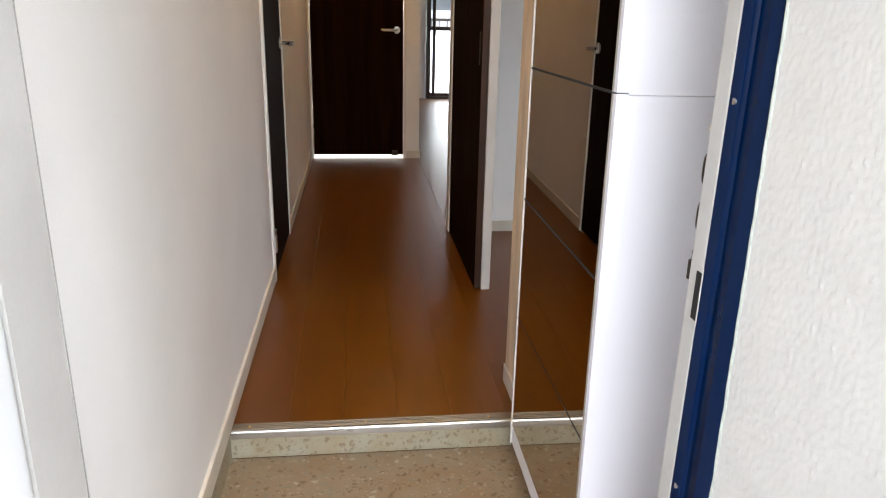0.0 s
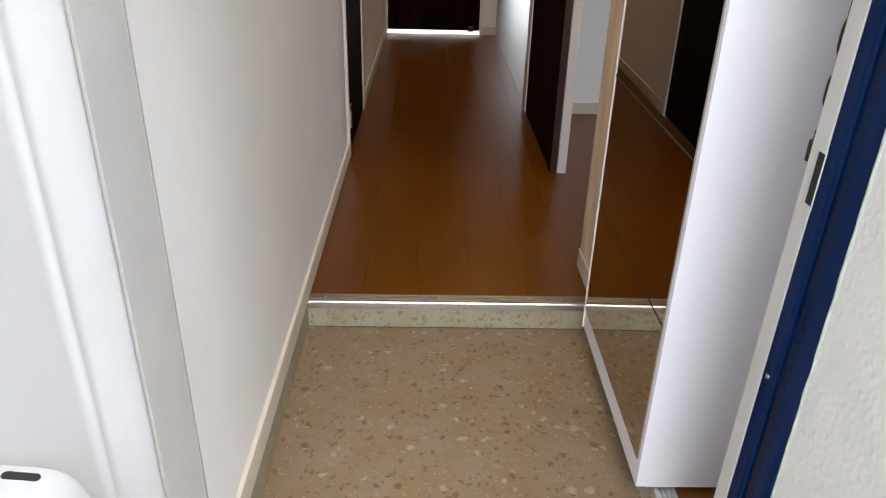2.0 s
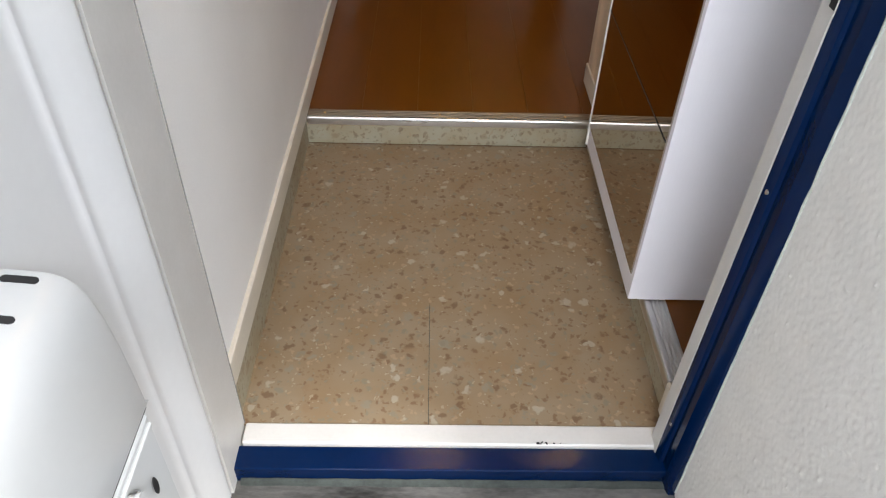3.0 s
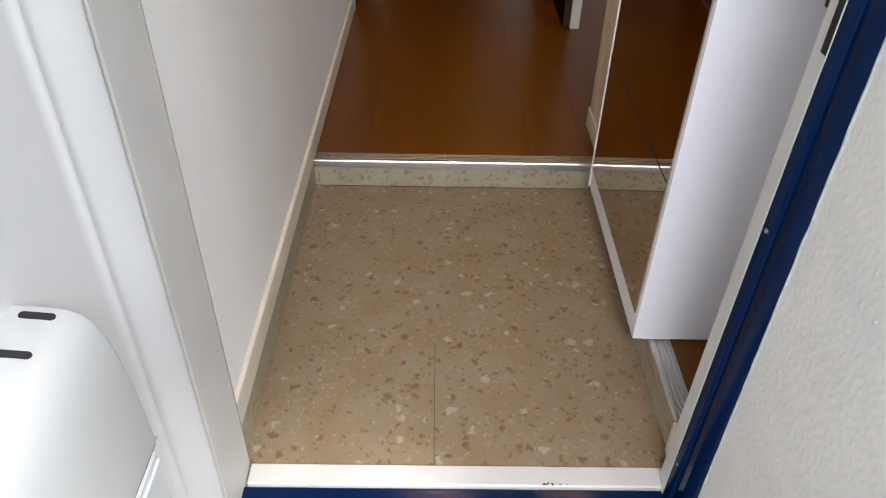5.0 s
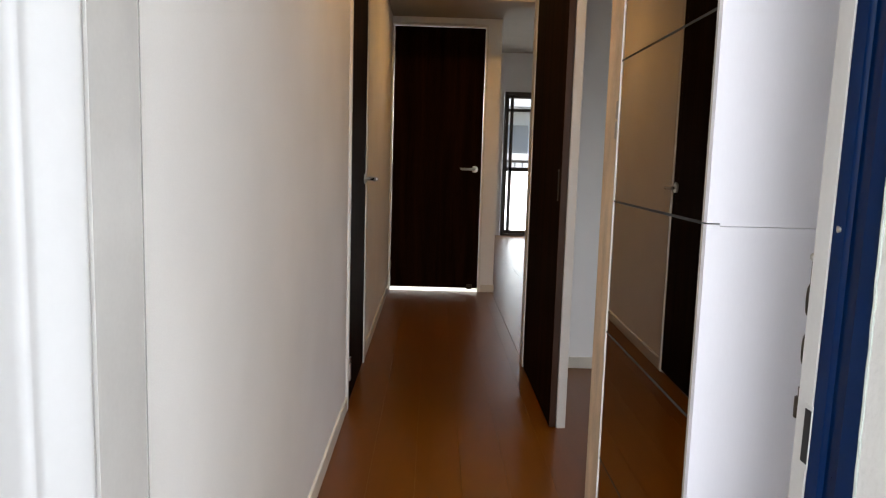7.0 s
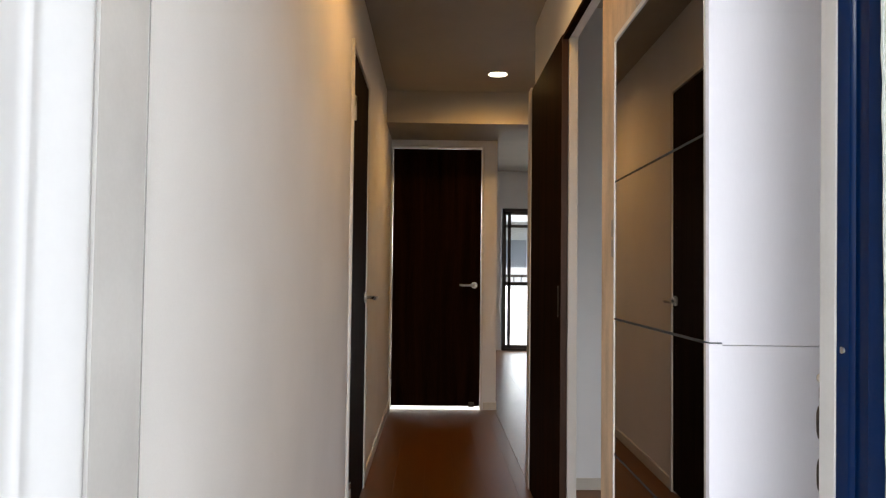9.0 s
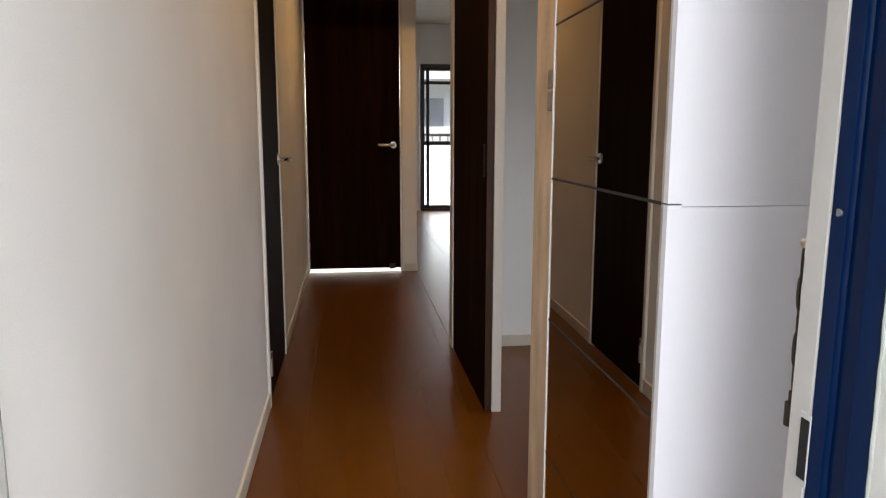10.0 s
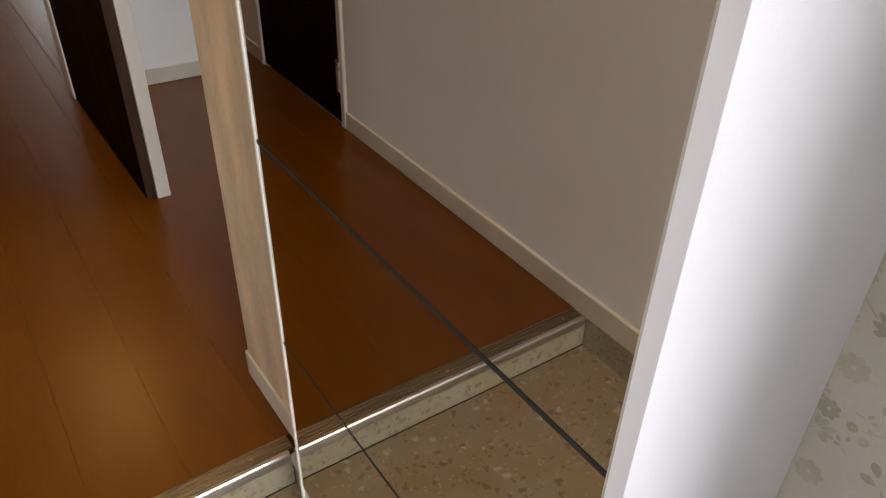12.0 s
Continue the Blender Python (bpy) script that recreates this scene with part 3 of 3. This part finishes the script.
# ---- lever handles ----
def lever(parent, root, out, along, length=0.115):
    """A round rose, a neck and a lever that bends away from the door."""
    root, out, along = Vector(root), Vector(out), Vector(along)
    h = part("handle", rod(bmesh.new(), root, root + out * 0.009, 0.0255, 28), steel, parent, "brushed steel lever handle")
    bm = bmesh.new()
    pts = [root + out * 0.008, root + out * 0.043, root + out * 0.055 + along * 0.005, root + out * 0.061 + along * 0.018,
           root + out * 0.062 + along * 0.05, root + out * 0.061 + along * length * 0.85, root + out * 0.057 + along * length]
    sweep(bm, pts, 0.0095, 12)
    part("lever", bm, steel, h)


# ---- hall door in the left wall ----
door2 = thing("hall_door", (XL, 3.42, 0), "closed dark walnut veneer door in a white casing", "door")
solid("leaf", door_wood, door2, (XL - 0.034, XL + 0.004, 3.092, 3.758, 0.008, 1.965), bevel=0.002)
solid("casing", trim_white, door2, (XL - 0.11, XL + 0.011, 3.062, 3.088, 0.0, 1.995), bevel=0.002)
solid("casing", trim_white, door2, (XL - 0.11, XL + 0.011, 3.762, 3.789, 0.0, 1.995), bevel=0.002)
solid("casing_head", trim_white, door2, (XL - 0.11, XL + 0.011, 3.088, 3.762, 1.97, 1.995), bevel=0.002)
for z in (0.17, 1.72):
    bm = bmesh.new()
    rod(bm, (XL + 0.012, 3.092, z - 0.05), (XL + 0.012, 3.092, z + 0.05), 0.0075, 14)
    box(bm, XL + 0.0035, XL + 0.0062, 3.093, 3.120, z - 0.05, z + 0.05, 0.0006)
    part("hinge", bm, steel, door2)
lever(door2, (XL + 0.004, 3.705, 0.935), (1, 0, 0), (0, -1, 0))

# ---- far door ----
door3 = thing("washroom_door", (0, FAR_Y, 0), "closed dark walnut veneer door with daylight under it", "door")
solid("leaf", door_wood, door3, (-0.376, 0.315, FAR_Y + 0.012, FAR_Y + 0.048, 0.028, 2.035), bevel=0.002)
solid("casing", trim_white, door3, (-0.3935, -0.379, FAR_Y - 0.010, FAR_Y + 0.1, 0, 2.06), bevel=0.002)
solid("casing", trim_white, door3, (0.318, 0.336, FAR_Y - 0.010, FAR_Y + 0.1, 0, 2.06), bevel=0.002)
solid("casing_head", trim_white, door3, (-0.379, 0.318, FAR_Y - 0.010, FAR_Y + 0.1, 2.039, 2.06), bevel=0.002)
lever(door3, (0.265, FAR_Y + 0.012, 0.968), (0, -1, 0), (-1, 0, 0))
bm = box(bmesh.new(), 0.228, 0.272, FAR_Y - 0.004, FAR_Y + 0.012, 0.022, 0.060, 0.004)
rod(bm, (0.250, FAR_Y - 0.012, 0.034), (0.250, FAR_Y + 0.0, 0.034), 0.009, 14)
part("door_stop", bm, bronze, door3, "small dark magnetic door catch")
for z in (0.22, 1.8):
    part("hinge", rod(bmesh.new(), (-0.378, FAR_Y + 0.006, z - 0.045), (-0.378, FAR_Y + 0.006, z + 0.045), 0.006, 12), steel, door3)

# ---- sliding door, slid open along the hall wall ----
door4 = thing("sliding_door", (0.45, 3.33, 0), "dark walnut veneer sliding door slid open along the wall", "door")
solid("leaf", door_wood, door4, (0.4245, 0.4505, 2.926, 3.750, 0.006, 1.975), bevel=0.001)
solid("edge_band", door_edge, door4, (0.4250, 0.4500, 2.921, 2.9258, 0.006, 1.975), bevel=0.001)
bm = box(bmesh.new(), 0.4225, 0.4243, 2.957, 2.981, 0.892, 1.012, 0.0008)
pull = part("pull", bm, bronze, door4, "slim recessed metal pull")
solid("pull_recess", dark_gap, pull, (0.4218, 0.4226, 2.961, 2.977, 0.898, 1.006), bevel=0.0003)
post = tagged(thing("door_post", (0.48, 2.94, 0), "white jamb of the sliding door opening", "door jamb"), kind="structure")
solid("head_rail", door_wood, post, (0.428, 0.452, 2.139, 2.9195, 1.957, 1.972), bevel=0.001, label="dark rail over the sliding door opening")
solid("jamb", trim_white, post, (0.4525, 0.488, 2.920, 2.955, 0, 1.965), bevel=0.002)
solid("end_trim", trim_white, post, (0.420, 0.456, LIVING_Y0 - 0.085, LIVING_Y0 + 0.006, 0, 1.99), bevel=0.002, label="white end trim of the hall wall")

# ---- shoe cabinet with mirror doors ----
cab = thing("shoe_cabinet", (0.47, 1.52, 0.003), "tall white melamine shoe cabinet with mirrored doors", "cabinet")
CX, CN, CF = 0.361, 1.240, 1.800
for z0, z1 in ((0.005, 0.9525), (0.9535, 1.590)):
    solid("side_panel", melamine, cab, (0.3600, XW - 0.001, CN - 0.001, CN + 0.018, z0, z1), bevel=0.0)
    solid("side_panel", melamine, cab, (CX, XW - 0.001, CF - 0.018, CF, z0, z1), bevel=0.0008)
    solid("bottom_panel", melamine, cab, (CX, XW - 0.001, CN + 0.018, CF - 0.018, z0, z0 + 0.018), bevel=0.0008)
    solid("top_panel", melamine, cab, (CX, XW - 0.001, CN + 0.018, CF - 0.018, z1 - 0.018, z1), bevel=0.0008)
    solid("back_panel", melamine, cab, (XW - 0.006, XW - 0.001, CN + 0.018, CF - 0.018, z0 + 0.018, z1 - 0.018), bevel=0.0005)
OUT_OF_TRUE = dict(skew=0.0120, y0=CN)
for z0, z1, tiles, gaps in ((0.006, 0.9550, (0.062, 0.362, 0.660, 0.9549), (0.0015, 0.0024)), (0.9575, 1.588, (0.9576, 1.262, 1.574), (0.0020,))):
    d = solid("mirror_door", melamine, cab, (0.3410, 0.3600, CN - 0.001, CF + 0.001, z0, z1), bevel=0.0, **OUT_OF_TRUE)
    for a, b in zip(tiles, tiles[1:]):
        solid("mirror_tile", mirror_glass, d, (0.3380, 0.3408, CN + 0.012, CF - 0.005, a, b), bevel=0.0, **OUT_OF_TRUE)
    for a, g in zip(tiles[1:-1], gaps):
        solid("joint", dark_gap, d, (0.3374, 0.3379, CN + 0.012, CF - 0.005, a - g, a + g), bevel=0.0, **OUT_OF_TRUE)
    if z0 > 0.5:
        solid("joint", dark_gap, d, (0.3372, 0.3379, CN + 0.012, CF - 0.005, 0.9545, 0.9590), bevel=0.0, **OUT_OF_TRUE)
    if z0 > 0.5:
        solid("top_strip", trim_white, d, (0.3360, 0.3412, CN, CF - 0.0052, z1 - 0.010, z1 + 0.001), bevel=0.0008, **OUT_OF_TRUE)
    solid("edge_strip", trim_white, d, (0.3360, 0.3412, CF - 0.0050, CF + 0.0015, z0, z1), bevel=0.0008, **OUT_OF_TRUE)

# ---- door chain on the frame ----
chain = thing("door_chain", (0.365, 0.985, 0.72), "dark bronze door chain hanging from the frame", "door chain")
bm = box(bmesh.new(), 0.3620, 0.384, 0.9762, 0.981, 0.930, 0.952, 0.001)
rod(bm, (0.3695, 0.982, 0.942), (0.3695, 0.992, 0.942), 0.005, 12)
part("bracket", bm, steel, chain, "steel chain bracket")
for k in range(5):
    zc = 0.922 - 0.0285 * k
    bm = bmesh.new()
    loop = []
    for s in range(20):
        a = 2 * math.pi * s / 20
        u, v = 0.0058 * math.cos(a), 0.019 * (1 if math.sin(a) > 0 else -1) * abs(math.sin(a)) ** 0.6
        loop.append((0.3695 + (u if k % 2 else 0.15 * u), 0.988 + (0.15 * u if k % 2 else u), zc + v))
    sweep(bm, loop, 0.0020, 8, closed=True)
    part("link", bm, bronze, chain)
part("end_bolt", rod(rod(bmesh.new(), (0.3695, 0.988, 0.792), (0.3695, 0.988, 0.772), 0.006, 14), (0.3695, 0.988, 0.780), (0.3695, 0.988, 0.757), 0.009, 16), bronze, chain)

# ---- switch plates on the short wall ----
for z in (1.172, 1.122):
    sw = thing("light_switch", (0.396, 1.985, z - 0.022), "grey plastic switch on the short papered wall", "light switch", "hall switches")
    solid("plate", switch_grey, sw, (0.390, 0.3965, 1.955, 2.012, z - 0.022, z + 0.022), bevel=0.002)
    solid("rocker", switch_grey, sw, (0.387, 0.391, 1.967, 2.000, z - 0.015, z + 0.015), bevel=0.0015)

# ---- downlight ----
for lx, ly, watts in LAMPS:
    lamp = thing("downlight", (lx, ly, CEIL), "lit warm recessed ceiling downlight", "ceiling light", "hall downlights")
    ring = [(lx + 0.062 * math.cos(a), ly + 0.062 * math.sin(a), CEIL - 0.003) for a in [2 * math.pi * k / 40 for k in range(40)]]
    part("trim_ring", sweep(bmesh.new(), ring, 0.005, 8, closed=True), white_plastic, lamp)
    part("diffuser", rod(bmesh.new(), (lx, ly, CEIL - 0.0005), (lx, ly, CEIL - 0.004), 0.058, 40), lens_glow, lamp).visible_shadow = False

# ---- balcony window ----
win = tagged(thing("window_1", (1.85, WIN_Y, 0), "tall dark-framed sliding balcony window", "window"), kind="structure")
W0, W1 = 0.912, 2.76
solid("window_frame", sash_metal, win, (W0, W0 + 0.034, WIN_Y - 0.02, WIN_Y + 0.1, 0.0, 1.985), (W1 - 0.045, W1, WIN_Y - 0.02, WIN_Y + 0.1, 0.0, 1.985),
      (W0, W1, WIN_Y - 0.02, WIN_Y + 0.1, 1.945, 1.985), (W0, W1, WIN_Y - 0.02, WIN_Y + 0.1, 0.0, 0.03), bevel=0.003)
for x0, x1, y in ((W0 + 0.034, 1.018, WIN_Y + 0.055), (1.010, 1.90, WIN_Y + 0.02), (1.88, W1 - 0.045, WIN_Y + 0.055)):
    sash = solid("sash", sash_metal, win, (x0, x0 + 0.024, y - 0.015, y + 0.015, 0.03, 1.945), (x1 - 0.024, x1, y - 0.015, y + 0.015, 0.03, 1.945),
                 (x0, x1, y - 0.015, y + 0.015, 0.03, 0.075), (x0, x1, y - 0.015, y + 0.015, 0.90, 0.955), (x0, x1, y - 0.015, y + 0.015, 1.72, 1.76), (x0, x1, y - 0.015, y + 0.015, 1.90, 1.945), bevel=0.002)
    for a, b, m in ((0.07, 0.905, frosted), (0.95, 1.725, glass), (1.755, 1.905, glass)):
        solid("pane", m, sash, (x0 + 0.020, x1 - 0.020, y - 0.003, y + 0.003, a, b), bevel=0.0005).visible_shadow = False
part("latch", box(box(bmesh.new(), 1.018, 1.038, WIN_Y - 0.012, WIN_Y + 0.006, 0.84, 0.90, 0.003), 1.021, 1.033, WIN_Y - 0.03, WIN_Y - 0.01, 0.86, 0.875, 0.003), bronze, win)

# ---- outside the window: balcony and the block across the yard ----
balcony = thing("balcony", (1.85, 11.0, -0.2), "pale concrete balcony with a solid low wall", "balcony")
solid("slab", render_white, balcony, (0.2, 4.2, WIN_Y + 0.1, 11.6, -0.22, -0.06), bevel=0.004)
solid("low_wall", render_white, balcony, (0.2, 4.2, 11.5, 11.6, -0.06, 0.62), bevel=0.004)
solid("top_rail", sash_metal, balcony, (0.2, 4.2, 11.52, 11.58, 1.02, 1.06), bevel=0.004)
for k in range(33):
    solid("baluster", render_grey, balcony, (0.25 + k * 0.12, 0.27 + k * 0.12, 11.54, 11.56, 0.62, 1.02), bevel=0.002)
block = thing("apartment_block", (6, 30, -9), "pale rendered apartment block with balconies", "building")
solid("wall", render_white, block, (-16, 26, 30, 38, -9, 13.5), bevel=0.02)
solid("roof", render_grey, block, (-16.4, 26.4, 29.6, 38.4, 13.5, 13.9), bevel=0.02)
for s in range(7):
    z = -8.6 + s * 3.0
    solid("balcony_front", render_white, block, (-16, 26, 28.7, 28.82, z - 0.25, z + 0.95), bevel=0.02)
    solid("balcony_slab", render_white, block, (-16, 26, 28.82, 30, z - 0.25, z - 0.05), bevel=0.02)
    for k in range(10):
        w = solid("window", render_grey, block, (-15 + k * 4.1, -12.6 + k * 4.1, 29.96, 30.02, z + 0.1, z + 2.1), bevel=0.01)
        solid("window_frame", sash_metal, w, (-13.85 + k * 4.1, -13.75 + k * 4.1, 29.94, 29.99, z + 0.1, z + 2.1), bevel=0.005)
shell("yard", concrete, "grey yard below the balcony", (-400, 400, 11.9, 400, -9.4, -9.0))


# ---- floral print on the old wallpaper ----
def motif(bm, kind, to_wall, u, v, s, turn, lift):
    """One printed sprig, flower or leaf, laid a hair above the paper."""
    def petal(a0, length, width, r0=0.0):
        pts = []
        for t, w in ((0, 0.15), (0.25, 0.7), (0.55, 1.0), (0.85, 0.7), (1.0, 0.1)):
            pts.append((r0 + t * length, w * width))
        out = pts + [(a, -b) for a, b in pts[::-1]]
        c, d = math.cos(a0 + turn), math.sin(a0 + turn)
        bm.faces.new([bm.verts.new(to_wall(u + s * (c * a - d * b), v + s * (d * a + c * b), lift + 0.00008 * len(bm.faces) % 0.0002)) for a, b in out])
    if kind == 0:
        for k in range(5):
            petal(2 * math.pi * k / 5, 0.024, 0.0065, 0.003)
    elif kind == 1:
        for k in range(5):
            petal(-1.0 + 0.5 * k, 0.022 - 0.003 * abs(k - 2), 0.0045, 0.008)
        petal(math.pi, 0.03, 0.0014)
    elif kind == 2:
        for k in range(8):
            petal(2 * math.pi * k / 8, 0.011, 0.0042, 0.002)
    else:
        for k in range(3):
            petal(0.9 * k, 0.014, 0.0042, 0.004 + 0.006 * k)
        petal(-2.2, 0.022, 0.0012)


def floral(parent, to_wall, u0, u1, v0, v1, seed):
    """Large flowers, sprays, small blossoms and leaves, strewn so that they hardly touch."""
    rng = random.Random(seed)
    dark, pale = bmesh.new(), bmesh.new()
    taken = []
    for size, room, tries in ((0.95, 0.058, 600), (0.72, 0.026, 2500), (0.42, 0.013, 6000)):
        for k in range(tries):
            u, v = rng.uniform(u0, u1), rng.uniform(v0, v1)
            if any((u - a) ** 2 + (v - b) ** 2 < (room * 0.5 + r) ** 2 for a, b, r in taken):
                continue
            taken.append((u, v, room * 0.5))
            kind = rng.choice((0, 0, 1)) if size > 1 else rng.choice((1, 1, 3, 2)) if size > 0.6 else rng.choice((2, 3, 3))
            motif(dark if rng.random() < 0.35 else pale, kind, to_wall, u, v, size * rng.uniform(0.85, 1.1), rng.uniform(0, 6.28), rng.uniform(0.0004, 0.0011))
    for bm, mat in ((dark, print_leaf), (pale, print_faint)):
        tagged(new("floral_print", mesh_of("floral_print", bm, mat, False)), "", kind="stuff").parent = parent


floral(bpy.data.objects["wall_entrance_right"], lambda u, v, d: (XW - d, u, v), 1.02, 1.245, 0.20, 1.45, 11)

# ---- floor boards ----
PLANK_W, PLANK_L = 0.1515, 0.909
board_meshes = {}


def board(x0, x1, y0, y1, parent):
    """A laminate board with eased edges; boards of one size share a mesh."""
    key = (round(x1 - x0, 3), round(y1 - y0, 3))
    if key not in board_meshes:
        bm = box(bmesh.new(), 0.0, key[0], 0.0, key[1], -0.010, 0.0, 0.00004, 1)
        board_meshes[key] = mesh_of("plank", bm, floor_wood, False)
    ob = new("plank", board_meshes[key])
    ob.location = (x0, y0, 0)
    ob.parent = parent


def boards(x0, x1, y0, y1, parent):
    col, x = 0, x0
    while x < x1 - 0.004:
        xe = min(x + PLANK_W, x1)
        y = y0 - (col * 0.303 % PLANK_L)
        while y < y1 - 0.004:
            a, b = max(y, y0), min(y + PLANK_L, y1)
            if b - a > 0.004:
                board(x, xe, a, b, parent)
            y += PLANK_L
        x, col = xe, col + 1


boards(XL, 0.431, STEP_Y + 0.045, FAR_Y, floor)
boards(0.4185, XW, 1.038, STEP_Y + 0.045, floor)
boards(0.431, 2.2, STEP_Y + 0.045, LIVING_Y0, floor)
boards(0.447, 2.5, LIVING_Y0, WIN_Y, floor)
